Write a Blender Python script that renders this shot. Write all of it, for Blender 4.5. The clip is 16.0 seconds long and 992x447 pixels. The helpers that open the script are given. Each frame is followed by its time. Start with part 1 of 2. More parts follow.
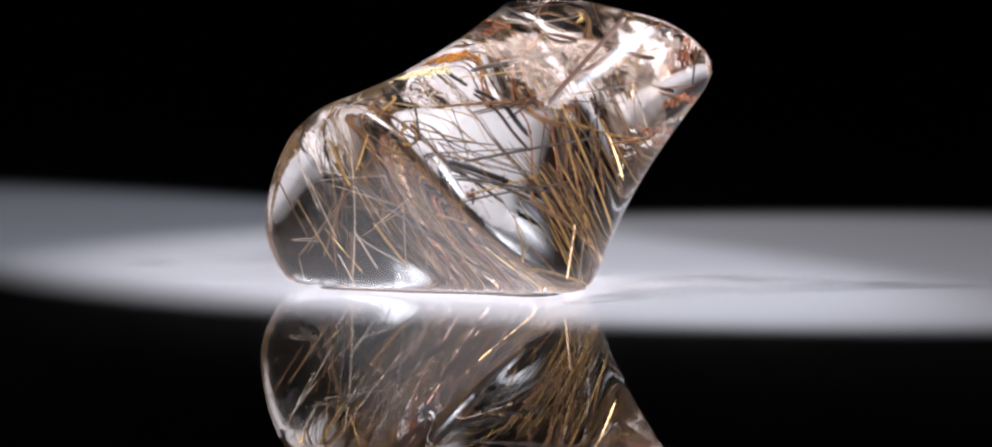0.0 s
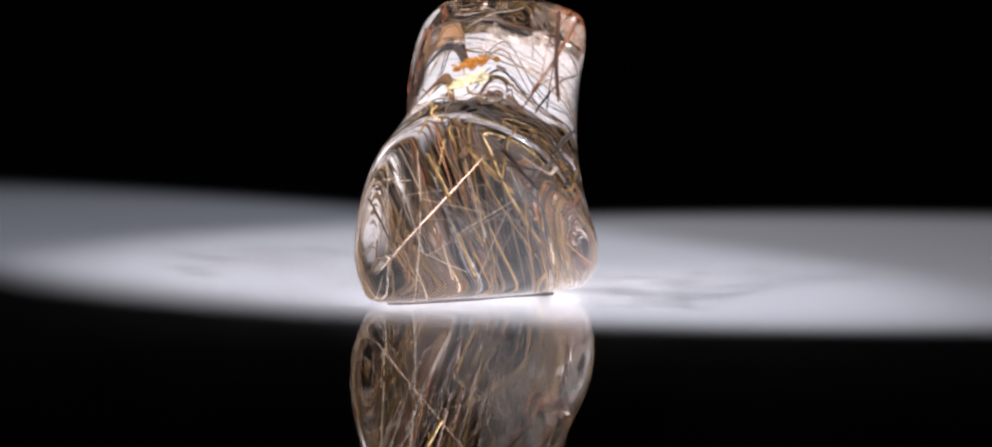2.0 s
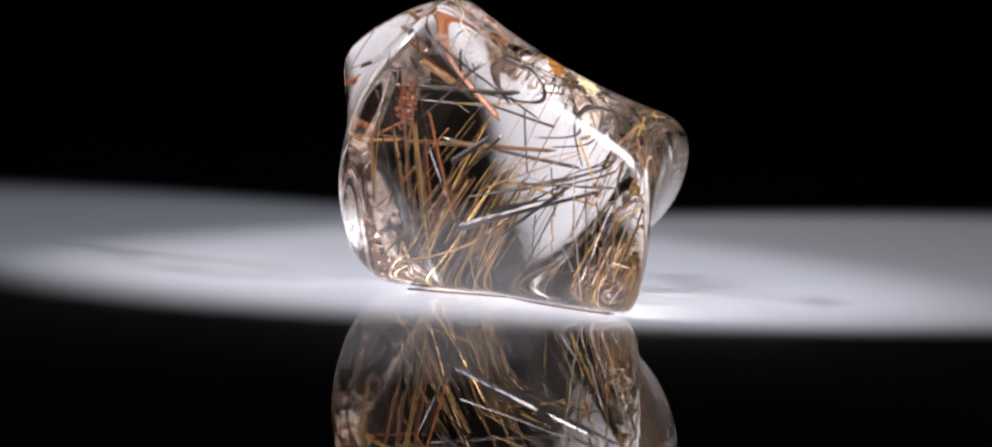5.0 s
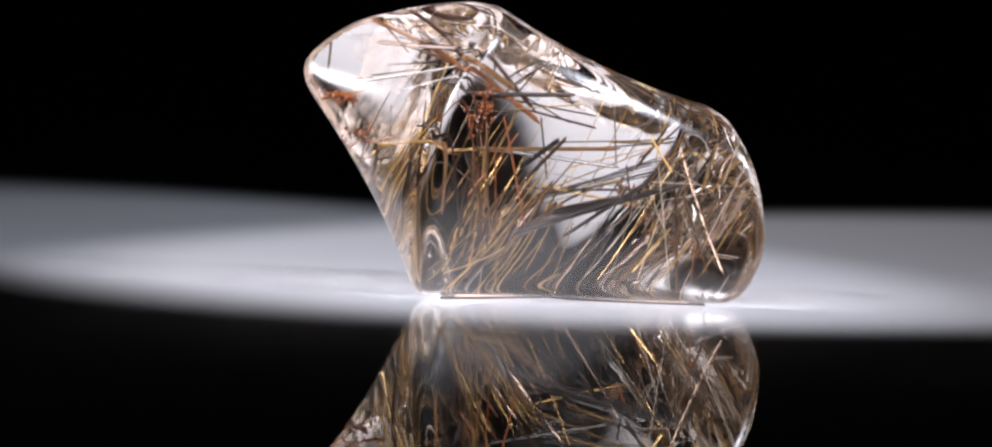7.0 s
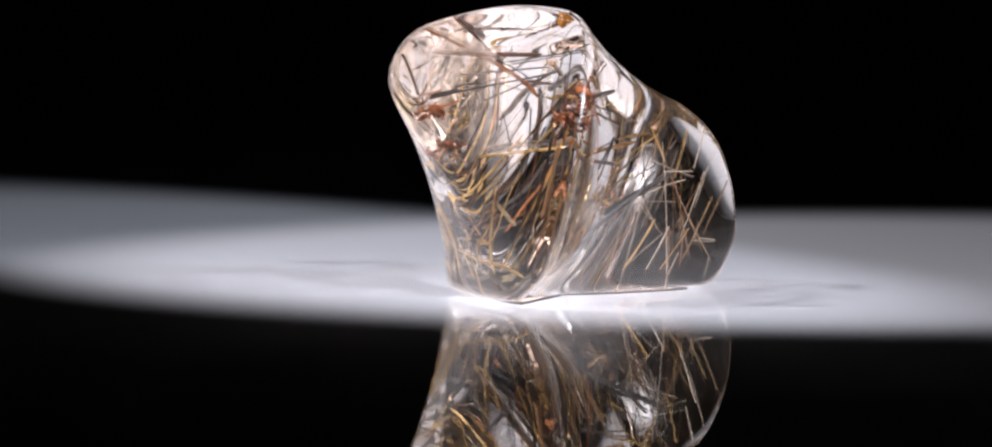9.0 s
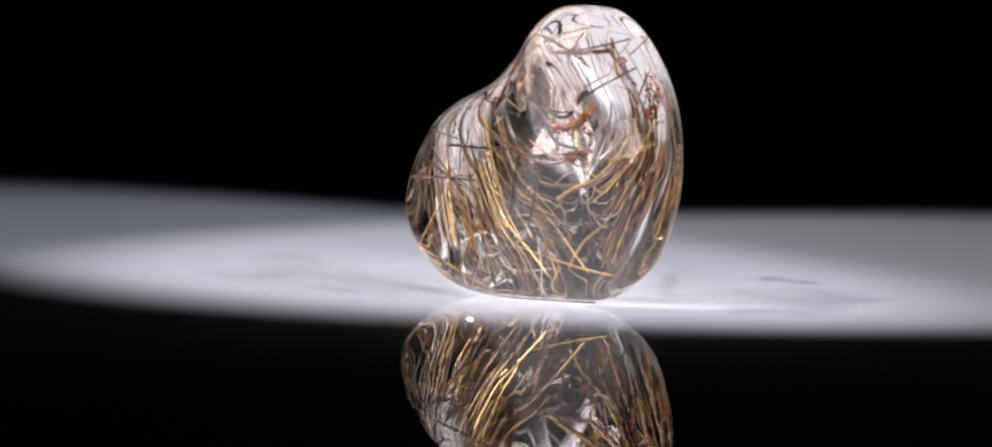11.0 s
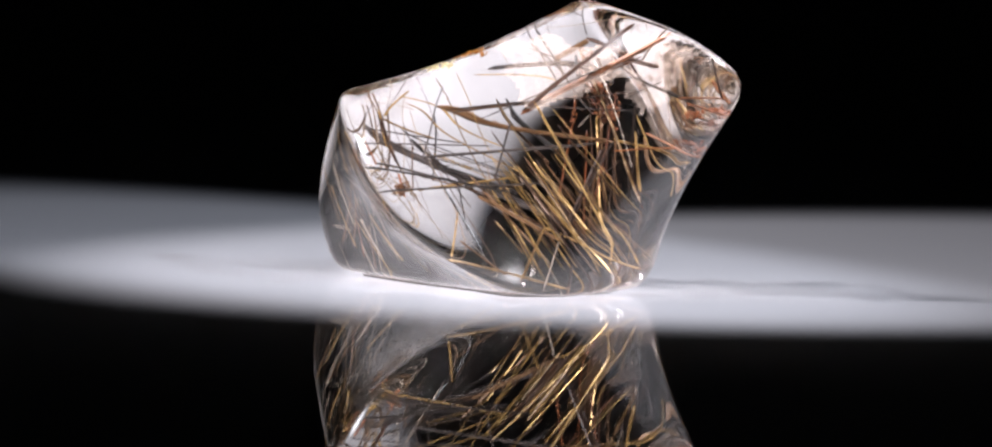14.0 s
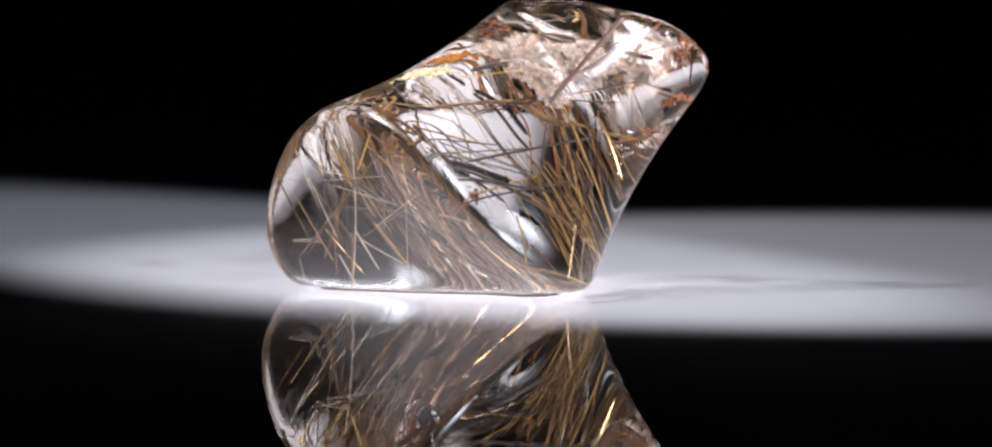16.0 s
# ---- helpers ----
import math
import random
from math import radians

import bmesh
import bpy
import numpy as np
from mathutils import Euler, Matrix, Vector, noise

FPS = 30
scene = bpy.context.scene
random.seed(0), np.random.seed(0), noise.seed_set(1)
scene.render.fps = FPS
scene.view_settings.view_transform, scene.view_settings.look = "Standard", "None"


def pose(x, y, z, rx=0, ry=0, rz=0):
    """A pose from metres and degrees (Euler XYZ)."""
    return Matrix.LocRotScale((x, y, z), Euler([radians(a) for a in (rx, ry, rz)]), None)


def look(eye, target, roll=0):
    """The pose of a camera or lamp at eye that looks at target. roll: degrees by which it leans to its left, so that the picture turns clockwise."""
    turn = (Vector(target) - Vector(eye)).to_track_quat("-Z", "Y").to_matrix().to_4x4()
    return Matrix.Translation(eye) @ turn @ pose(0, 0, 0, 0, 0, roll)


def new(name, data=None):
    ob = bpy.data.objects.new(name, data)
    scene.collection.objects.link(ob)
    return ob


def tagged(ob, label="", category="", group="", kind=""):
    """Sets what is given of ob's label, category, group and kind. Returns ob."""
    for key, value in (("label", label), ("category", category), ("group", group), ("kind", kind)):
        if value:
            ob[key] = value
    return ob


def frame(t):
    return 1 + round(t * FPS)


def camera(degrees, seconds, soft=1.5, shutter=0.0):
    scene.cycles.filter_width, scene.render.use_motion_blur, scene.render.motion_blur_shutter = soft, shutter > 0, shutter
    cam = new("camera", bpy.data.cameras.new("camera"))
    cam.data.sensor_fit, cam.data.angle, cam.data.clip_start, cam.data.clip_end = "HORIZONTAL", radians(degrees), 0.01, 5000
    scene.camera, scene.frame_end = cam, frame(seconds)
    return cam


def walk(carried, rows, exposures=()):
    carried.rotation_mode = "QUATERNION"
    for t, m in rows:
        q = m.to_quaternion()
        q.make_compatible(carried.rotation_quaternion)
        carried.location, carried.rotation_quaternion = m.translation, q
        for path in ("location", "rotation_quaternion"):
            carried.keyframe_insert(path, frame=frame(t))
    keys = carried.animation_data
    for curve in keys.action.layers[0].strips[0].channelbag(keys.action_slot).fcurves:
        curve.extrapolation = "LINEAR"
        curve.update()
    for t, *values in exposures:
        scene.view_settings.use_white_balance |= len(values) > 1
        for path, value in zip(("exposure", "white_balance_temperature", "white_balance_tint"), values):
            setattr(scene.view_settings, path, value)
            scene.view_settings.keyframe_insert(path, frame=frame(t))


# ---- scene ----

MM = 0.001

# ---- camera: a long macro lens on a stand, level with the stone ----
cam = camera(6.724, 16.0, 2.3)
EYE = (0.00000, -0.84695, 0.08989)
VIEW = look(EYE, (-0.00223, -0.00093, 0.00707), 1.991)
walk(cam, [(0.0, VIEW), (16.0, VIEW)])

# ---- world and lamps: a dark studio and two narrow snooted spots ----
world = bpy.data.worlds.new("dark_studio")
scene.world = world
world.use_nodes = True
world.node_tree.nodes["Background"].inputs["Color"].default_value = (0.8, 0.85, 1.0, 1)
world.node_tree.nodes["Background"].inputs["Strength"].default_value = 0.001


def spot_lamp(name, eye, aim, half_angle, power, colour, radius, blend):
    data = bpy.data.lights.new(name, "SPOT")
    data.energy, data.color = power, colour
    data.spot_size, data.spot_blend = radians(2 * half_angle), blend
    data.shadow_soft_size = radius
    ob = new(name, data)
    ob.matrix_world = look(eye, aim)
    return ob


WEST, EAST = (0.985, 0.965, 1.05), (0.91, 0.955, 1.1)
spot_lamp("spot_lamp_west", (-0.204, -0.091, 0.200), (0.021, 0.028, 0), 10.15, 6.6, WEST, 0.009, 0.33)
spot_lamp("spot_lamp_east", (0.194, -0.135, 0.185), (-0.010, 0.027, 0), 8.2, 5.4, EAST, 0.009, 0.35)

# ---- materials ----


def material(name):
    m = bpy.data.materials.new(name)
    m.use_nodes = True
    nt = m.node_tree
    return m, nt, nt.nodes["Principled BSDF"]


def acrylic():
    m, nt, b = material("polished_acrylic")
    b.inputs["Base Color"].default_value = (0.6, 0.6, 0.62, 1)
    smear = nt.nodes.new("ShaderNodeTexNoise")
    smear.inputs["Scale"].default_value, smear.inputs["Detail"].default_value = 45, 5
    wear = nt.nodes.new("ShaderNodeMapRange")
    wear.inputs["To Min"].default_value, wear.inputs["To Max"].default_value = 0.004, 0.014
    place = nt.nodes.new("ShaderNodeTexCoord")
    nt.links.new(place.outputs["Object"], smear.inputs["Vector"])
    nt.links.new(smear.outputs["Fac"], wear.inputs["Value"])
    nt.links.new(wear.outputs["Result"], b.inputs["Roughness"])
    b.inputs["IOR"].default_value = 1.49
    return m


def quartz(name, bloom):
    """Clear quartz, faintly warm; bloom: how much of it is the soft sheen of a hand polish."""
    m = bpy.data.materials.new(name)
    m.use_nodes = True
    nt = m.node_tree
    nt.nodes.remove(nt.nodes["Principled BSDF"])
    glass = nt.nodes.new("ShaderNodeBsdfGlass")
    glass.inputs["Color"].default_value = (1, 0.966, 0.938, 1)
    glass.inputs["Roughness"].default_value = 0.0
    glass.inputs["IOR"].default_value = 1.544
    sheen = nt.nodes.new("ShaderNodeBsdfGlossy")
    sheen.distribution = "BECKMANN"
    sheen.inputs["Roughness"].default_value = 0.27
    both = nt.nodes.new("ShaderNodeMixShader")
    both.inputs["Fac"].default_value = bloom
    nt.links.new(glass.outputs["BSDF"], both.inputs[1])
    nt.links.new(sheen.outputs["BSDF"], both.inputs[2])
    nt.links.new(both.outputs["Shader"], nt.nodes["Material Output"].inputs["Surface"])
    return m


ACRYLIC = acrylic()
QUARTZ, GROUND_QUARTZ = quartz("clear_fill", 0.028), quartz("flat_ground_fill", 0.0)

# ---- floor ----


def part(name, bm, mat, parent, label=""):
    me = bpy.data.meshes.new(name)
    bm.to_mesh(me)
    bm.free()
    me.materials.append(mat)
    ob = new(name, me)
    ob.parent = parent
    return tagged(ob, label) if label else ob


bm = bmesh.new()
bmesh.ops.create_grid(bm, x_segments=1, y_segments=1, size=3.0)
floor = part("floor", bm, ACRYLIC, None)
tagged(floor, "glossy acrylic tabletop, black outside the pools of spotlight", "floor", kind="structure")



def backdrop():
    """Black velvet hung far behind the table."""
    m, nt, b = material("black_velvet")
    weave = nt.nodes.new("ShaderNodeTexNoise")
    weave.inputs["Scale"].default_value = 60
    ramp = nt.nodes.new("ShaderNodeValToRGB")
    ramp.color_ramp.elements[0].color, ramp.color_ramp.elements[1].color = (0.004, 0.004, 0.005, 1), (0.012, 0.012, 0.014, 1)
    nt.links.new(weave.outputs["Fac"], ramp.inputs["Fac"])
    nt.links.new(ramp.outputs["Color"], b.inputs["Base Color"])
    b.inputs["Roughness"].default_value = 0.95
    bm = bmesh.new()
    rows = [[bm.verts.new((-3 + 0.05 * i, 2.7 + 0.03 * math.sin(i * 0.55) + 0.01 * math.sin(i * 1.9), z)) for i in range(121)] for z in (0.004, 1.0, 2.2)]
    for low, high in zip(rows, rows[1:]):
        for k in range(120):
            bm.faces.new((low[k], low[k + 1], high[k + 1], high[k])).smooth = True
    tagged(part("backdrop", bm, m, None), "black velvet curtain far behind the table", "backdrop", kind="structure")


backdrop()

# ---- the stone: a block of quartz ground by domed and hollow cuts ----
CENTRE = np.array([0, 0, 15.0])
ROUND = 2.0
CUTS = []


def cut(bearing, rise, depth, across, along, askew):
    """One ground face: where it looks (degrees), how far out it lies (mm), its doming (per 20 mm; below zero: hollow)."""
    CUTS.append((bearing, rise, depth, across, along, askew))


cut(0, -90, 14.72, 0, 0, 0)
cut(-116.3, -24.75, 16.99, 0.08369, 0.1917, -0.6349)
cut(-68.16, 44.71, 6.492, 0.09142, -0.09167, -0.3798)
cut(-107.9, -50.67, 14.75, -0.147, 0.0354, -0.8877)
cut(-11.83, -22.91, 12.16, 0.4038, -0.2385, -0.2526)
cut(44.9, -24.01, 17.13, 0.107, 0.1687, 0.5953)
cut(71.15, 18.09, 17.32, -0.3012, 0.367, 0.09749)
cut(133, 1.127, 10.75, -0.3597, 0.3787, 0.2266)
cut(152.6, 40.45, 13.07, -0.03073, 0.03873, 0.2557)
cut(-149.2, 65.67, 10.82, -0.0434, -0.219, 0.1143)
cut(67.61, 43.64, 16.17, -0.4379, 0.2706, -0.1938)
cut(-49.49, 12.35, 5.505, 0.2152, 0.2151, -0.4816)
cut(132.6, -22.54, 12.5, -0.7569, 0.14, 0.5643)
cut(-28.35, 82.8, 14.91, -0.02131, -0.2546, 0.2428)
cut(156.2, -24.96, 25.16, 0.1177, 0.106, -0.1252)
cut(-144.2, 7.734, 24.28, 0.3855, 0.2936, 0.02873)
cut(8, 61.88, 18.91, 0.0615, 0.03452, 0.1107)
cut(-95.82, -1.797, 16, 0.2689, 0.2351, -0.1643)
CUTS = np.array(CUTS)


def ground_by(points):
    """How far the points (in mm) lie outside of all the cuts."""
    v = points - CENTRE
    a, e = np.radians(CUTS[:, 0]), np.radians(CUTS[:, 1])
    n = np.stack([np.cos(a) * np.cos(e), np.sin(a) * np.cos(e), np.sin(e)], 1)
    h = np.stack([-np.sin(a), np.cos(a), 0 * a], 1)
    w = np.cross(n, h)
    u1, u2 = v @ h.T, v @ w.T
    k1, k2, k3 = CUTS[:, 3] / 40, CUTS[:, 4] / 40, CUTS[:, 5] / 20
    out = v @ n.T - CUTS[:, 2] + k1 * u1 * u1 + k2 * u2 * u2 + k3 * u1 * u2
    top = out.max(-1)
    return top + np.log(np.exp(ROUND * (out - top[..., None])).sum(-1)) / ROUND


def stone_body():
    bm = bmesh.new()
    bmesh.ops.create_icosphere(bm, subdivisions=7, radius=1.0)
    way = np.array([v.co for v in bm.verts])
    near, far = np.zeros(len(way)), np.full(len(way), 45.0)
    steps = np.linspace(0, 45, 61)[1:]
    found = np.zeros(len(way), bool)
    for a, b in zip(np.r_[0, steps[:-1]], steps):
        hit = (ground_by(CENTRE + way * b) > 0) & ~found
        near[hit], far[hit] = a, b
        found |= hit
    for _ in range(24):
        mid = (near + far) / 2
        outside = ground_by(CENTRE + way * mid[:, None]) > 0
        far, near = np.where(outside, mid, far), np.where(outside, near, mid)
    pair = np.array([[v.index for v in e.verts] for e in bm.edges])
    count = np.bincount(pair.ravel(), minlength=len(way))

    def eased(r):
        for _ in range(9):
            total = np.bincount(pair[:, 0], r[pair[:, 1]], len(way)) + np.bincount(pair[:, 1], r[pair[:, 0]], len(way))
            r = 0.4 * r + 0.6 * total / count
        return r

    soft = eased(near)
    soft = soft + eased(near - soft)  # polishing wears the edges round, but keeps the bulk
    near = soft + eased(near - soft)
    at = (CENTRE + way * near[:, None]) * MM
    for v, p in zip(bm.verts, at):
        v.co = p
        v.co.z = max(v.co.z, 0.00028)
    for f in bm.faces:
        f.smooth = True
        f.material_index = int(max(v.co.z for v in f.verts) < 0.0005)
    return bm


stone = new("quartz_stone")
tagged(stone, "polished clear rutilated quartz freeform with golden needles on glossy acrylic", "gemstone")
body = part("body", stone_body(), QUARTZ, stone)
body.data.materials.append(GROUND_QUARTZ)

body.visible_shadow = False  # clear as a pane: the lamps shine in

# ---- needles of rutile grown through the stone ----


def needle_material(name, colour, dark, metal=0.3):
    """Striated metallic mineral: each needle has its own depth of colour, with darker stretches along it."""
    m, nt, b = material(name)
    place, own = nt.nodes.new("ShaderNodeTexCoord"), nt.nodes.new("ShaderNodeObjectInfo")
    shift = nt.nodes.new("ShaderNodeVectorMath")
    shift.operation = "MULTIPLY_ADD"
    shift.inputs[1].default_value = (2.0, 2.0, 7.0)
    nt.links.new(place.outputs["Generated"], shift.inputs[0])
    scatter = nt.nodes.new("ShaderNodeVectorMath")
    scatter.operation = "SCALE"
    scatter.inputs["Scale"].default_value = 900
    nt.links.new(own.outputs["Location"], scatter.inputs[0])
    nt.links.new(scatter.outputs["Vector"], shift.inputs[2])
    wave = nt.nodes.new("ShaderNodeTexNoise")
    wave.inputs["Scale"].default_value, wave.inputs["Detail"].default_value = 1.3, 4
    nt.links.new(shift.outputs["Vector"], wave.inputs["Vector"])
    deep = nt.nodes.new("ShaderNodeMapRange")
    deep.inputs["To Min"].default_value, deep.inputs["To Max"].default_value = -0.22, 0.2
    nt.links.new(own.outputs["Random"], deep.inputs["Value"])
    total = nt.nodes.new("ShaderNodeMath")
    nt.links.new(wave.outputs["Fac"], total.inputs[0])
    nt.links.new(deep.outputs["Result"], total.inputs[1])
    ramp = nt.nodes.new("ShaderNodeValToRGB")
    ramp.color_ramp.elements[0].color, ramp.color_ramp.elements[1].color = (*dark, 1), (*(1.35 * c for c in colour), 1)
    ramp.color_ramp.elements[0].position, ramp.color_ramp.elements[1].position = 0.33, 0.68
    nt.links.new(total.outputs["Value"], ramp.inputs["Fac"])
    nt.links.new(ramp.outputs["Color"], b.inputs["Base Color"])
    b.inputs["Roughness"].default_value, b.inputs["Metallic"].default_value = 0.3, metal
    return m


GOLD = needle_material("golden_rutile", (0.34, 0.21, 0.07), (0.08, 0.042, 0.016), 0.4)
BROWN = needle_material("brown_rutile", (0.15, 0.08, 0.038), (0.028, 0.014, 0.008), 0.3)
UMBER = needle_material("umber_rutile", (0.05, 0.024, 0.015), (0.016, 0.008, 0.005), 0.2)
DARK = needle_material("grey_rutile", (0.05, 0.04, 0.036), (0.014, 0.012, 0.011), 0.15)
PALE = needle_material("pale_rutile", (0.34, 0.28, 0.22), (0.14, 0.105, 0.075), 0.15)
ORANGE = needle_material("orange_rutile", (0.24, 0.085, 0.03), (0.1, 0.035, 0.014), 0.2)
RUST = needle_material("rust_stain", (0.2, 0.062, 0.02), (0.08, 0.024, 0.01), 0.0)
TAN = needle_material("tan_stain", (0.2, 0.11, 0.06), (0.11, 0.05, 0.025), 0.0)
STRAW = needle_material("straw_cloud", (0.42, 0.37, 0.22), (0.3, 0.24, 0.12), 0.0)
AMBER = needle_material("amber_stain", (0.3, 0.125, 0.016), (0.16, 0.055, 0.008), 0.0)
random.seed(5)
ROD_MESHES = {}


def rod_mesh(mat):
    """A flattened striated prism of unit length with a slanted, broken tip."""
    if mat.name not in ROD_MESHES:
        bm = bmesh.new()
        rings = []
        for z, s, tip in ((-0.5, 0.55, 0.02), (-0.47, 1.0, 0.0), (0.46, 0.95, 0.0), (0.5, 0.5, 0.03)):
            rings.append([bm.verts.new((s * math.cos(a), 0.7 * s * math.sin(a), z + tip * math.cos(a))) for a in (math.pi * k / 3 for k in range(6))])
        for low, high in zip(rings, rings[1:]):
            for k in range(6):
                bm.faces.new((low[k], low[(k + 1) % 6], high[(k + 1) % 6], high[k]))
        bm.faces.new(rings[0][::-1])
        bm.faces.new(rings[-1])
        me = bpy.data.meshes.new("needle")
        bm.to_mesh(me)
        bm.free()
        me.materials.append(mat)
        ROD_MESHES[mat.name] = me
    return ROD_MESHES[mat.name]


def inside(a, b, margin):
    """The stretch of the line from a to b that lies that deep inside the stone, or nothing."""
    s = np.linspace(0, 1, 61)
    ok = ground_by(a + s[:, None] * (b - a)) < -margin
    if ok.sum() < 8:
        return None
    run, best = [], []
    for i, good in enumerate(ok):
        run = run + [i] if good else []
        best = run if len(run) > len(best) else best
    return a + s[best[0]] * (b - a), a + s[best[-1]] * (b - a)


def rod(a, b, radius, mat):
    cut = inside(np.array(a), np.array(b), radius + 0.15)
    if cut is None:
        return
    a, b = (Vector(p) * MM for p in cut)
    ob = new("needle", rod_mesh(mat))
    ob.parent = stone
    turn = (b - a).to_track_quat("Z", "Y").to_matrix().to_4x4()
    ob.matrix_basis = Matrix.Translation((a + b) / 2) @ turn @ pose(0, 0, 0, 0, 0, random.uniform(0, 180)) @ Matrix.Diagonal((radius * MM, radius * MM, (b - a).length, 1))


def sheaf(a0, a1, b0, b1, inward, count, radius, mats):
    """Needles that run side by side from the line a0-a1 to the line b0-b1, at several depths."""
    a0, a1, b0, b1, inward = (np.array(p) for p in (a0, a1, b0, b1, inward))
    for k in range(count):
        u, d = random.random(), random.random()
        v = min(1, max(0, u + random.gauss(0, 0.13)))
        a = a0 + u * (a1 - a0) + d * inward + np.random.normal(0, 0.5, 3)
        b = b0 + v * (b1 - b0) + (d + random.gauss(0, 0.1)) * inward + np.random.normal(0, 0.5, 3)
        s, e = sorted((random.uniform(-0.08, 0.4), random.uniform(0.6, 1.1)))
        rod(a + s * (b - a), a + e * (b - a), radius * random.uniform(0.35, 1.1), mats[k % len(mats)])


def stain(at, width, height, mat, crumbs=70, under=0.0):
    """A smear of rust: a thin cluster of crumbs and flakes."""
    bm = bmesh.new()
    for k in range(crumbs):
        r = abs(random.gauss(0, 0.45))
        a = random.uniform(0, 6.28)
        c = np.array(at) + np.array((r * math.cos(a) * width * 0.6, random.gauss(0, 0.35), r * math.sin(a) * height * 0.6))
        for _ in range(4 if under else 0):  # lie that deep under the polish
            f = ground_by(np.array([c, c + (0.01, 0, 0), c + (0, 0.01, 0), c + (0, 0, 0.01)]))
            g = (f[1:] - f[0]) / 0.01
            c = c - (f[0] + under * random.uniform(0.8, 1.3)) * g / (g @ g)
        if ground_by(c[None])[0] > -0.2:
            continue
        size = random.uniform(0.06, 0.28) * (1.6 if under else 1)
        m = Matrix.Translation(Vector(c) * MM) @ pose(0, 0, 0, *(random.uniform(0, 360) for _ in range(3))) @ Matrix.Diagonal((size * MM, size * MM * random.uniform(0.3, 1.6), size * MM * 0.3, 1))
        bmesh.ops.create_icosphere(bm, subdivisions=1, radius=1, matrix=m)
    if bm.verts:
        part("stain", bm, mat, stone, "rust-coloured mineral smear")
    else:
        bm.free()


def veil_material():
    """A healed crack and added haze: mostly clear, with milky specks."""
    m = bpy.data.materials.new("milky_veil")
    m.use_nodes = True
    nt = m.node_tree
    b = nt.nodes["Principled BSDF"]
    b.inputs["Base Color"].default_value = (0.75, 0.6, 0.5, 1)
    b.inputs["Roughness"].default_value = 0.6
    place = nt.nodes.new("ShaderNodeTexCoord")
    coarse, fine = nt.nodes.new("ShaderNodeTexNoise"), nt.nodes.new("ShaderNodeTexNoise")
    coarse.inputs["Scale"].default_value, fine.inputs["Scale"].default_value = 140, 1500
    coarse.inputs["Detail"].default_value = 3
    times = nt.nodes.new("ShaderNodeMath")
    times.operation = "MULTIPLY"
    ramp = nt.nodes.new("ShaderNodeMapRange")
    ramp.inputs["From Min"].default_value, ramp.inputs["From Max"].default_value = 0.1, 0.42
    ramp.inputs["To Min"].default_value, ramp.inputs["To Max"].default_value = 0.0, 0.42
    for node in (coarse, fine):
        nt.links.new(place.outputs["Object"], node.inputs["Vector"])
    nt.links.new(coarse.outputs["Fac"], times.inputs[0])
    nt.links.new(fine.outputs["Fac"], times.inputs[1])
    nt.links.new(times.outputs["Value"], ramp.inputs["Value"])
    nt.links.new(ramp.outputs["Result"], b.inputs["Alpha"])
    return m


VEIL = veil_material()


def veil(at, bearing, rise, width, height, seed):
    """A wavy, ragged film inside the stone, healed crack and added haze, facing that way."""
    rng = np.random.default_rng(seed)
    a, e = radians(bearing), radians(rise)
    n = np.array((math.cos(a) * math.cos(e), math.sin(a) * math.cos(e), math.sin(e)))
    h = np.array((-math.sin(a), math.cos(a), 0))
    w = np.cross(n, h)
    bm = bmesh.new()
    size, grid = 28, {}
    ph = rng.uniform(0, 6, 6)
    for i in range(size):
        for j in range(size):
            u, v = (2 * i / (size - 1) - 1), (2 * j / (size - 1) - 1)
            edge = 0.8 + 0.12 * math.sin(3 * math.atan2(v, u) + ph[0]) + 0.1 * math.sin(7 * math.atan2(v, u) + ph[1])
            bend = 0.5 * math.sin(3 * u + ph[2]) + 0.4 * math.sin(4 * v + ph[3]) + 0.15 * math.sin(11 * u + 8 * v + ph[4])
            p = np.array(at) + u * width / 2 * h + v * height / 2 * w + bend * n
            if math.hypot(u, v) < edge and ground_by(p[None])[0] < -0.35:
                grid[i, j] = bm.verts.new(p * MM)
    for (i, j), v in grid.items():
        ring = [grid.get(k) for k in ((i, j), (i + 1, j), (i + 1, j + 1), (i, j + 1))]
        if None not in ring:
            bm.faces.new(ring).smooth = True
    part("veil", bm, VEIL, stone, "milky film of healed crack and added haze")


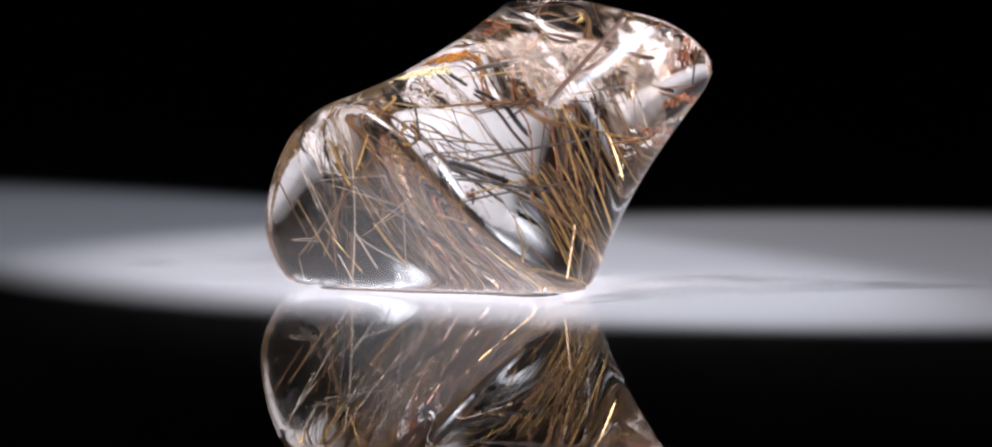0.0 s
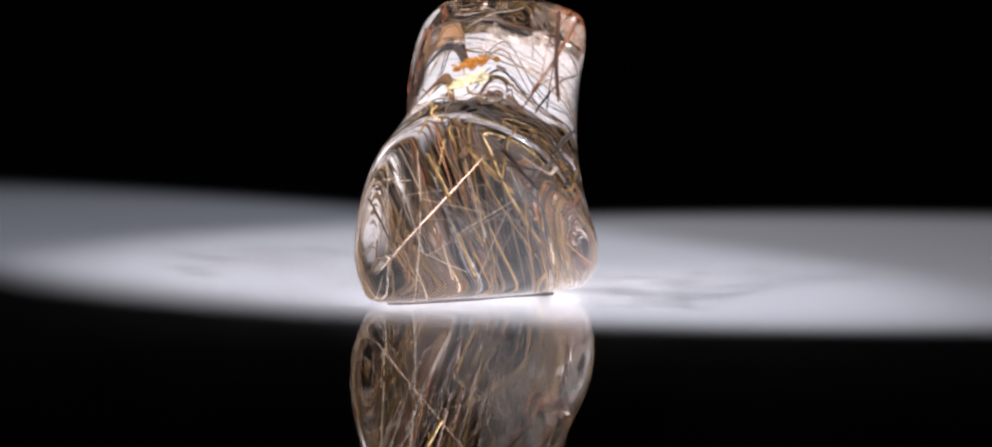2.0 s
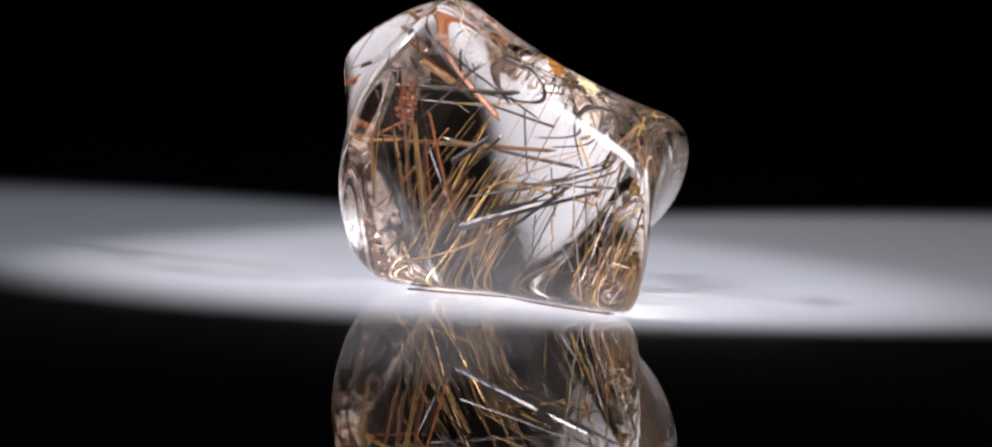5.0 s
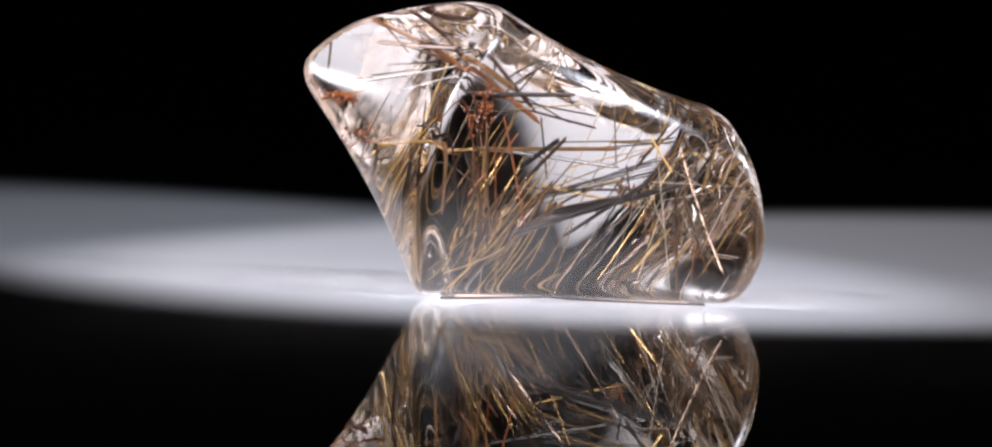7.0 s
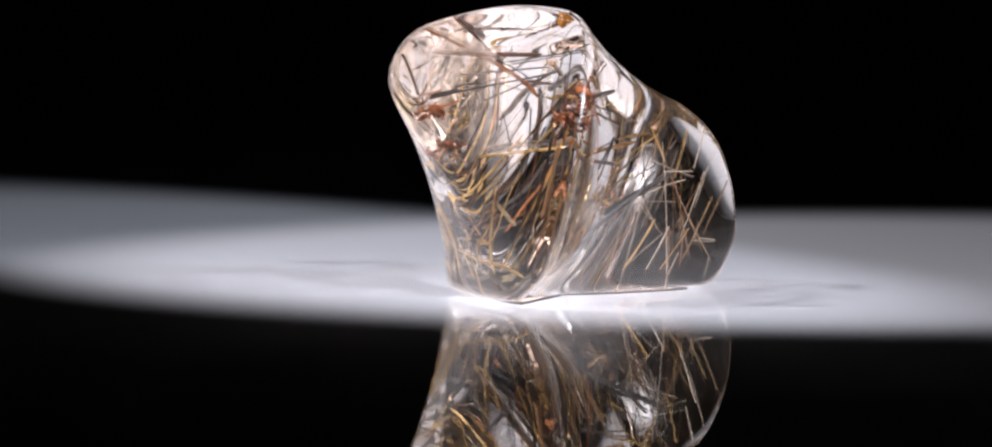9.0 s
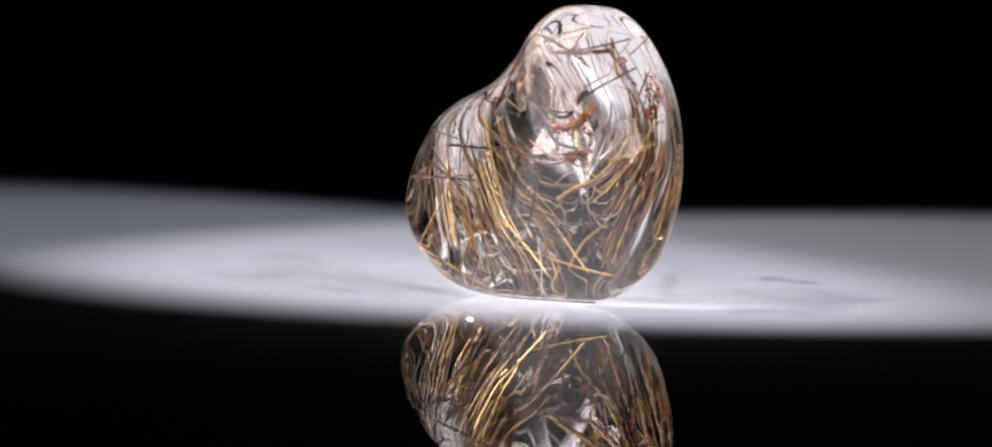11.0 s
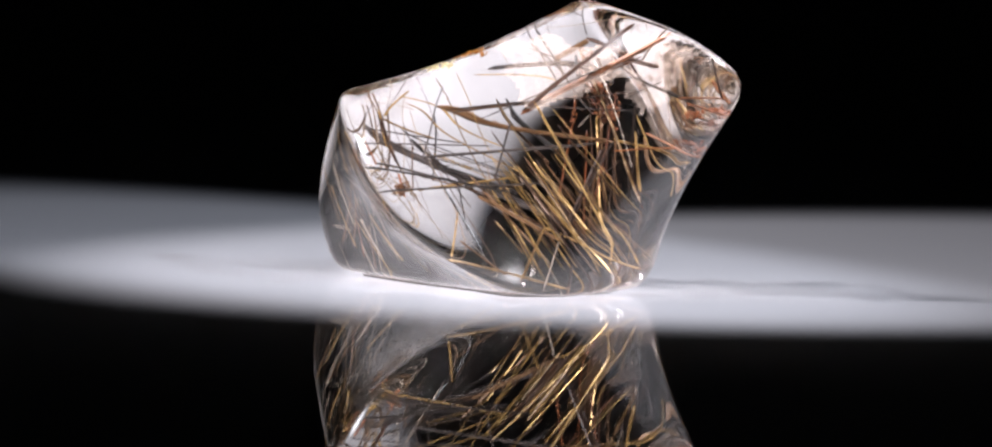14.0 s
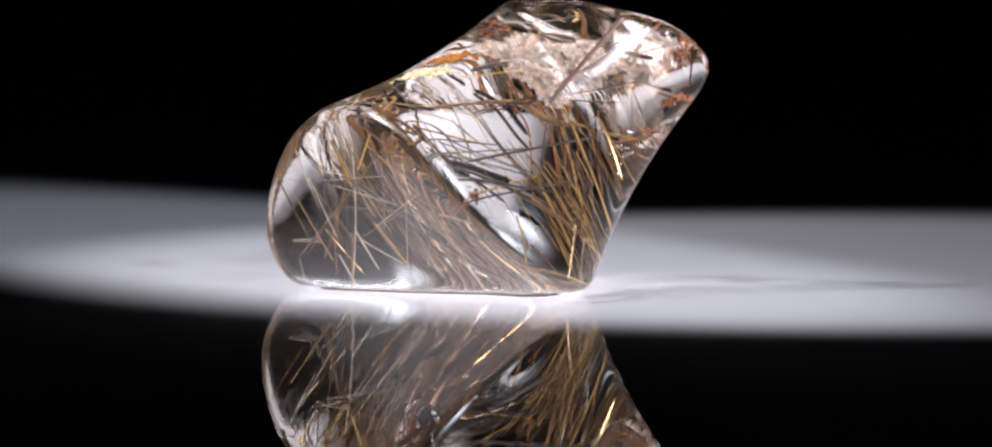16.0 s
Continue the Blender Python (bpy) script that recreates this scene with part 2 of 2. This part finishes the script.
def added_layer(name, inset, low, high, dark, light, label):
    """A thin layer added under the clear body; its colours imitate light and shade there."""
    at = np.array([(x, y, 1.3) for x in np.linspace(-25, 25, 80) for y in np.linspace(-22, 22, 80)])
    middle = at[ground_by(at) < -0.3].mean(0)
    bm = bmesh.new()
    added_edge = []
    for a in np.linspace(0, 2 * math.pi, 120, endpoint=False):
        way = np.array((math.cos(a), math.sin(a), 0))
        r = np.linspace(0, 40, 800)
        reach = r[np.argmax(ground_by(middle + r[:, None] * way) > -0.5)] - inset + 0.06 * math.sin(9 * a) + 0.05 * math.sin(23 * a)
        added_edge.append([bm.verts.new((*((middle + reach * way)[:2] * MM), z * MM)) for z in (low, high)])
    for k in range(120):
        bm.faces.new((added_edge[k - 1][0], added_edge[k][0], added_edge[k][1], added_edge[k - 1][1]))
    bm.faces.new([below for below, above in reversed(added_edge)])
    bm.faces.new([above for below, above in added_edge])
    m, nt, b = material(name + "_fill")
    speck = nt.nodes.new("ShaderNodeTexNoise")
    speck.inputs["Scale"].default_value, speck.inputs["Detail"].default_value = 260, 5
    ramp = nt.nodes.new("ShaderNodeValToRGB")
    ramp.color_ramp.elements[0].position, ramp.color_ramp.elements[1].position = 0.3, 0.7
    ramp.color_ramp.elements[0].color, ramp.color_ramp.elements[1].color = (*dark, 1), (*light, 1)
    nt.links.new(speck.outputs["Fac"], ramp.inputs["Fac"])
    nt.links.new(ramp.outputs["Color"], b.inputs["Base Color"])
    b.inputs["Roughness"].default_value = 0.7
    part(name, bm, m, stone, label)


# beige stands in for the lit floor seen through the stone's base
added_layer("added_layer", 4.0, 0.16, 0.2, (0.27, 0.2, 0.165), (0.46, 0.37, 0.315), "thin beige layer added under the stone, coloured like the lit floor")
# near-black layer that draws the shaded gap below the stone by colour
added_layer("added_edge", 2.4, 0.0, 0.16, (0.012, 0.01, 0.009), (0.05, 0.04, 0.035), "thin dark layer added under the stone as its contact shade")

# the rods that can be told apart, and the sheaves between them (mm)
rod((-0.7, 1.2, 17.6), (13.8, 6.7, 27.0), 0.25, ORANGE)
rod((1.9, 2.3, 19.2), (8.9, 8.1, 24.1), 0.11, ORANGE)
rod((-5.5, -3.2, 16.8), (0.8, 1.4, 18.7), 0.14, BROWN)
rod((0.8, 1.4, 18.6), (8.5, 7.5, 19.1), 0.09, DARK)
rod((-12.0, -9.8, 15.0), (-3.3, -4.8, 14.7), 0.09, DARK)
rod((-6.5, -6.9, 12.9), (5.5, 4.5, 15.5), 0.23, DARK)
rod((-9.4, -10.6, 12.2), (-3.6, -6.8, 11.1), 0.16, DARK)
rod((-3.6, -6.8, 11.1), (2.1, -1.7, 8.4), 0.11, BROWN)
rod((-7.7, -9.9, 9.3), (0.1, -1.6, 11.6), 0.16, GOLD)
rod((-7.7, -9.4, 11.2), (-6.8, -9.4, 9.0), 0.14, ORANGE)
rod((-1.6, -3.9, 9.8), (2.7, 0.5, 7.0), 0.30, BROWN)
rod((2.7, 0.5, 7.0), (3.5, 11.4, 3.5), 0.16, GOLD)
rod((6.3, 5.3, 15.1), (3.8, 2.1, 6.2), 0.27, UMBER)
rod((6.2, 6.6, 15.7), (3.7, 3.7, 8.4), 0.09, DARK)
rod((-8.0, -2.5, 18.9), (-6.0, -7.8, 12.9), 0.11, DARK)
rod((-12.7, -8.0, 17.2), (-12.1, -10.0, 16.0), 0.07, DARK)
rod((-4.8, 7.5, 23.6), (2.9, 2.6, 20.8), 0.11, DARK)
rod((-4.2, 8.1, 24.0), (3.5, 3.2, 21.3), 0.11, DARK)
rod((-12.9, -1.9, 19.2), (-10.3, -10.0, 15.4), 0.07, DARK)
rod((3.5, 4.8, 23.3), (4.5, 3.8, 21.6), 0.14, DARK)
rod((4.9, -1.4, 7.3), (4.8, -4.4, 2.0), 0.14, GOLD)
rod((5.7, -0.2, 5.9), (5.8, -2.2, 1.1), 0.11, PALE)
rod((6.3, 1.0, 3.5), (6.6, 0.4, 0.7), 0.11, BROWN)
rod((-1.5, -7.4, 8.3), (0.5, -10.0, 4.3), 0.11, GOLD)
rod((0.4, -4.0, 7.4), (2.3, -2.0, 4.4), 0.09, GOLD)
rod((10.6, 6.9, 17.0), (13.7, 11.6, 14.7), 0.14, ORANGE)
rod((7.7, 5.4, 15.0), (11.6, 9.9, 15.8), 0.14, ORANGE)
rod((13.0, 8.9, 20.7), (16.3, 11.6, 21.0), 0.11, ORANGE)
rod((17.2, 9.0, 25.1), (16.3, 11.6, 21.0), 0.16, BROWN)
rod((13.2, 6.7, 27.3), (8.3, 8.9, 23.6), 0.09, GOLD)
rod((-22.4, -2.0, 4.9), (-19.5, -2.1, 5.1), 0.04, PALE)
rod((-20.1, -2.3, 7.0), (-19.8, -1.9, 4.7), 0.04, PALE)
rod((-19.5, -3.5, 11.3), (-12.7, -8.0, 12.7), 0.04, PALE)
rod((-18.3, -4.0, 11.0), (-11.9, -6.9, 9.8), 0.05, PALE)
rod((-17.8, -3.1, 3.9), (-16.1, -3.5, 0.8), 0.05, PALE)
rod((-11.2, -8.1, 13.5), (-7.3, -6.2, 12.7), 0.09, DARK)
rod((-9.3, -10.7, 12.1), (-11.2, -10.3, 14.1), 0.11, ORANGE)
sheaf((-1.4, -6.9, 16.6), (4.3, -1.6, 19.5), (6.9, -0.6, 2.8), (9.8, 7.2, 7.3), (-2.2, 2.5, -0.2), 16, 0.114, (GOLD, GOLD, GOLD, BROWN))
sheaf((-0.7, -6.3, 12.4), (5.3, 0.2, 16.3), (5.6, 0.0, 1.9), (8.1, 9.1, 4.2), (-3.0, 3.0, -0.0), 13, 0.114, (GOLD, GOLD, BROWN, UMBER))
sheaf((-13.5, -11.3, 17.6), (-10.9, -10.4, 10.4), (-8.6, -5.4, 2.0), (4.5, -4.2, 1.2), (-1.3, 3.9, 0.4), 4, 0.068, (PALE, PALE, GOLD))
sheaf((-11.1, -10.7, 15.0), (-9.0, -8.7, 9.9), (-0.6, -4.0, 14.5), (2.8, -2.6, 6.2), (-3.5, 6.7, -0.5), 4, 0.068, (DARK, BROWN, GOLD))
sheaf((0.5, -6.0, 10.5), (4.5, -1.0, 12.5), (5.5, -1.5, 1.6), (8.5, 4.0, 3.5), (-2.5, 2.5, 0.0), 9, 0.15, (GOLD, GOLD, BROWN))
stain((13.9, 10.1, 19.2), 2.7, 1.1, RUST)
stain((12.2, 10.6, 16.4), 3.2, 0.9, RUST)
rod((12.7, 6.0, 23.8), (2.2, 9.0, 24.0), 0.35, UMBER)
rod((14.2, 10.0, 20.4), (1.3, 11.7, 22.8), 0.14, DARK)
rod((1.3, 10.2, 23.3), (-0.9, 7.3, 21.2), 0.42, BROWN)
rod((2.2, 11.5, 20.9), (-5.5, 2.2, 20.4), 0.35, DARK)
rod((9.4, 12.2, 15.3), (0.8, 12.5, 15.6), 0.18, GOLD)
rod((1.9, 10.8, 15.5), (-9.7, -0.6, 15.2), 0.27, BROWN)
rod((-4.9, 4.3, 9.2), (-11.7, -0.4, 10.6), 0.42, DARK)
rod((-1.5, 6.5, 7.4), (-16.5, -3.2, 12.0), 0.39, DARK)
rod((-2.8, 8.2, 13.7), (-5.7, 5.3, 16.3), 0.30, DARK)
rod((-2.7, 6.8, 12.5), (-5.8, 3.9, 16.4), 0.23, BROWN)
rod((0.2, 10.4, 17.9), (-3.0, 5.6, 23.1), 0.11, DARK)
rod((1.9, 11.2, 19.0), (-2.5, 4.8, 22.9), 0.09, BROWN)
rod((-1.0, 7.3, 19.3), (-6.7, 1.3, 19.5), 0.09, GOLD)
rod((-2.7, 6.5, 10.3), (-13.6, -1.6, 12.8), 0.09, DARK)
rod((-3.8, 4.3, 11.3), (-12.5, -2.5, 15.1), 0.07, GOLD)
rod((-6.1, 3.7, 13.5), (-13.7, -2.2, 15.6), 0.07, GOLD)
rod((-11.5, 0.8, 13.8), (-12.2, 0.4, 9.1), 0.11, DARK)
rod((-10.2, 1.7, 9.1), (-9.4, 1.4, 4.7), 0.11, DARK)
rod((-16.2, -1.7, 6.5), (-16.5, -2.2, 1.6), 0.14, BROWN)
rod((-16.7, -2.2, 10.9), (-19.3, -3.1, 3.4), 0.14, BROWN)
rod((-2.5, 8.6, 17.0), (-0.9, 10.3, 14.2), 0.11, ORANGE)
rod((-0.1, 11.1, 13.1), (1.2, 12.1, 11.1), 0.18, ORANGE)
rod((9.1, 11.0, 11.1), (2.5, 14.2, 18.1), 0.09, GOLD)
rod((8.2, 14.2, 19.4), (7.7, 15.2, 16.4), 0.07, DARK)
rod((2.5, 15.0, 16.2), (3.2, 14.1, 9.4), 0.23, BROWN)
rod((2.8, 13.9, 16.9), (2.7, 10.9, 7.2), 0.14, UMBER)
rod((-18.9, -4.1, 15.3), (-18.9, -3.4, 12.3), 0.09, BROWN)
rod((-12.8, -1.8, 16.5), (-15.1, -2.7, 13.0), 0.11, GOLD)
sheaf((4.3, 15.4, 3.8), (0.8, 9.7, 2.6), (-4.2, 9.9, 12.4), (-7.8, 6.7, 13.3), (1.5, -3.0, 0.3), 13, 0.137, (BROWN, UMBER, GOLD, BROWN))
sheaf((3.6, 16.1, 5.2), (1.6, 11.7, 3.7), (1.1, 14.8, 17.0), (-1.1, 11.8, 16.9), (2.5, -4.0, 0.4), 3, 0.114, (BROWN, UMBER, GOLD))
sheaf((-3.7, 6.7, 9.7), (-3.7, 7.2, 13.2), (-15.0, -1.7, 14.9), (-14.5, -0.9, 11.4), (2.7, -5.3, -0.3), 6, 0.068, (DARK, GOLD))
sheaf((-12.8, 2.4, 16.9), (-20.7, -2.4, 15.7), (-14.9, 1.2, 2.5), (-21.6, -1.5, 1.8), (1.5, -3.4, -0.4), 5, 0.091, (BROWN, GOLD, PALE))
stain((0.3, 12.1, 18.4), 1.4, 3.2, RUST)
stain((15.1, 12.4, 19.9), 3.6, 1.1, RUST)
rod((14.5, 9.8, 20.4), (11.6, 9.9, 20.9), 0.23, DARK)
rod((11.8, 9.7, 21.2), (6.0, 10.2, 22.1), 0.11, DARK)
rod((12.2, 11.8, 13.1), (8.9, 12.0, 20.2), 0.09, DARK)
rod((8.5, 7.6, 10.5), (-1.0, 11.8, 21.9), 0.16, GOLD)
rod((8.5, 7.8, 11.5), (4.9, 11.3, 16.7), 0.18, GOLD)
rod((16.7, 11.9, 19.4), (11.9, 11.4, 20.2), 0.18, ORANGE)
rod((-13.4, -0.8, 12.2), (-6.1, 3.4, 7.0), 0.30, DARK)
rod((-17.2, 0.5, 9.9), (-20.9, -2.4, 3.7), 0.04, PALE)
rod((-18.2, -2.2, 6.5), (-18.0, -2.2, 2.5), 0.09, ORANGE)
rod((-14.8, 1.7, 12.4), (-19.2, -0.7, 12.2), 0.05, PALE)
rod((-20.4, -2.2, 5.3), (-22.6, -3.0, 5.0), 0.04, PALE)
rod((-21.8, -2.7, 3.2), (-21.2, -1.3, 1.4), 0.04, PALE)
rod((0.8, 10.7, 23.8), (-1.5, 12.3, 26.1), 0.09, DARK)
sheaf((5.7, 9.9, 4.3), (2.6, 12.1, 5.9), (1.7, 15.5, 13.3), (0.5, 14.5, 18.4), (-1.9, -6.3, 0.1), 6, 0.137, (BROWN, UMBER, GOLD))
sheaf((-6.6, 6.5, 23.2), (-14.9, 1.2, 16.0), (-0.1, 11.8, 5.5), (-7.5, 4.3, 2.7), (0.6, -7.2, -0.0), 6, 0.114, (GOLD, BROWN, DARK, PALE))
stain((14.3, 10.9, 15.4), 1.6, 1.2, RUST)
stain((1.1, 12.1, 18.2), 2.3, 1.8, RUST)
rod((-21.4, -4.4, 15.9), (-19.7, -5.6, 11.9), 0.08, PALE)
rod((-18.7, -5.5, 15.4), (-16.8, -7.0, 11.0), 0.21, GOLD)
rod((-22.5, -3.9, 14.1), (-19.9, -4.8, 8.3), 0.08, PALE)
rod((-24.1, -3.0, 11.0), (-21.1, -3.8, 5.6), 0.11, GOLD)
rod((-14.1, -5.4, 7.4), (-10.8, -4.3, 3.2), 0.18, GOLD)
rod((-16.3, -5.6, 6.4), (-13.9, -4.8, 2.6), 0.11, PALE)
rod((-21.1, -4.8, 11.5), (-18.1, -4.7, 5.5), 0.08, PALE)
rod((-22.2, -4.1, 9.2), (-18.5, -4.0, 3.2), 0.09, GOLD)
rod((-11.4, -9.5, 9.7), (-11.0, -5.3, 2.5), 0.05, PALE)
rod((-19.0, -4.5, 17.1), (-17.5, -5.7, 19.1), 0.09, GOLD)
rod((-11.4, -8.5, 16.2), (-7.4, -10.0, 12.5), 0.23, UMBER)
rod((-21.7, -1.5, 3.4), (-13.4, -7.9, 15.2), 0.11, BROWN)
rod((-17.0, -2.7, 9.0), (-4.3, -9.8, 9.5), 0.05, PALE)
rod((-16.5, -2.7, 5.1), (-9.3, -8.6, 10.7), 0.05, PALE)
rod((-13.7, -4.5, 7.5), (-9.6, -8.9, 11.4), 0.05, PALE)
rod((-8.8, -3.8, 3.4), (-8.3, -8.4, 9.6), 0.04, PALE)
rod((-15.0, -5.4, 17.1), (-7.7, -10.2, 13.4), 0.11, BROWN)
rod((-11.0, -9.0, 17.0), (-10.7, -7.9, 13.2), 0.11, GOLD)
rod((-12.6, -7.2, 15.2), (-5.4, -7.1, 15.1), 0.09, GOLD)
rod((10.0, 5.5, 27.8), (1.9, -1.4, 18.6), 0.30, UMBER)
rod((10.5, 7.2, 25.0), (-1.8, -3.2, 17.3), 0.11, DARK)
sheaf((-24.3, -3.0, 9.6), (-18.0, -6.0, 17.2), (-18.6, -3.6, 1.8), (-11.5, -6.3, 4.5), (3.5, 4.1, 0.2), 6, 0.091, (GOLD, PALE, GOLD, BROWN))
sheaf((-16.3, -5.6, 17.2), (-10.8, -10.3, 16.2), (-11.6, -6.4, 9.5), (-7.2, -11.8, 13.1), (4.1, 4.3, 0.1), 4, 0.091, (BROWN, PALE, GOLD))
stain((-7.4, -0.2, 23.3), 5.0, 1.6, AMBER, 260, 0.4)
stain((-10.7, -2.3, 21.7), 6.8, 2.7, STRAW, 200, 0.6)
stain((-5.2, -11.5, 10.5), 2.3, 1.8, TAN)
rod((0.4, -6.3, 10.0), (5.7, -0.2, 6.0), 0.27, BROWN)
rod((-8.0, -13.9, 12.6), (2.3, -4.1, 10.6), 0.14, DARK)
rod((-5.9, -13.9, 10.3), (4.1, -1.9, 11.5), 0.14, DARK)
rod((-10.0, -13.5, 14.7), (1.2, -5.6, 15.2), 0.09, DARK)
rod((-4.9, -5.3, 17.6), (10.5, 6.3, 21.2), 0.11, UMBER)
rod((7.4, 0.2, 3.6), (6.0, 0.8, 0.4), 0.14, UMBER)
rod((2.2, -3.9, 17.6), (1.2, -4.8, 12.0), 0.11, DARK)
rod((-0.1, -10.3, 4.2), (6.9, 0.1, 1.2), 0.11, GOLD)
rod((0.9, -9.3, 5.8), (3.9, -5.7, 2.5), 0.11, BROWN)
sheaf((0.3, 15.8, 21.7), (-2.9, 11.3, 22.6), (0.3, 13.5, 7.7), (-4.4, 7.9, 6.1), (5.1, -1.7, -0.1), 9, 0.137, (UMBER, RUST, BROWN))
stain((-0.5, 12.6, 19.7), 3.2, 5.0, RUST, 110)

veil((11.0, 9.0, 20.0), 60, 20, 18, 18, 1)
veil((14.0, 6.5, 23.0), -75, 25, 13, 11, 2)
# haze film added to brighten the stone's dark top
veil((3.0, 2.5, 22.5), -72, 50, 18, 11, 3)


def hairs(count, radius, mat, name, seed, longest=6.5):
    """Hair-fine needles in three growth directions and astray, all in one mesh."""
    rng = np.random.default_rng(seed)
    ways = np.array([(0.62, 0.25, -0.74), (-0.55, 0.5, 0.67), (0.95, -0.2, 0.2)])
    verts, faces = [], []
    while len(faces) < 5 * count:
        p = CENTRE + rng.uniform((-24, -20, -14.5), (24, 20, 17))
        way = ways[rng.integers(3)] + rng.normal(0, 0.28, 3)
        way /= np.linalg.norm(way)
        half = rng.uniform(1.2, longest)
        cut = inside(p - half * way, p + half * way, 0.25)
        if cut is None:
            continue
        a, b = cut
        side = np.cross(way, (0.3, 0.5, 0.8))
        side /= np.linalg.norm(side)
        up = np.cross(way, side)
        r, base = radius * rng.uniform(0.5, 1.4), len(verts)
        for end in (a, b):
            verts += [(end + r * (math.cos(t) * side + math.sin(t) * up)) * MM for t in (0, 2.094, 4.189)]
        faces += [(base + k, base + (k + 1) % 3, base + 3 + (k + 1) % 3, base + 3 + k) for k in range(3)]
        faces += [(base + 2, base + 1, base), (base + 3, base + 4, base + 5)]
    me = bpy.data.meshes.new(name)
    me.from_pydata(verts, [], faces)
    me.materials.append(mat)
    ob = new(name, me)
    ob.parent = stone
    tagged(ob, kind="stuff")


hairs(8, 0.035, GOLD, "golden_hairs", 3)
hairs(12, 0.03, PALE, "pale_hairs", 4)
hairs(8, 0.035, BROWN, "brown_hairs", 6)


def motions():
    rate = 22.604
    walk(stone, [(0.5 * i, pose(0, 0, 0, 0, 0, rate * 0.5 * i)) for i in range(33)])


motions()
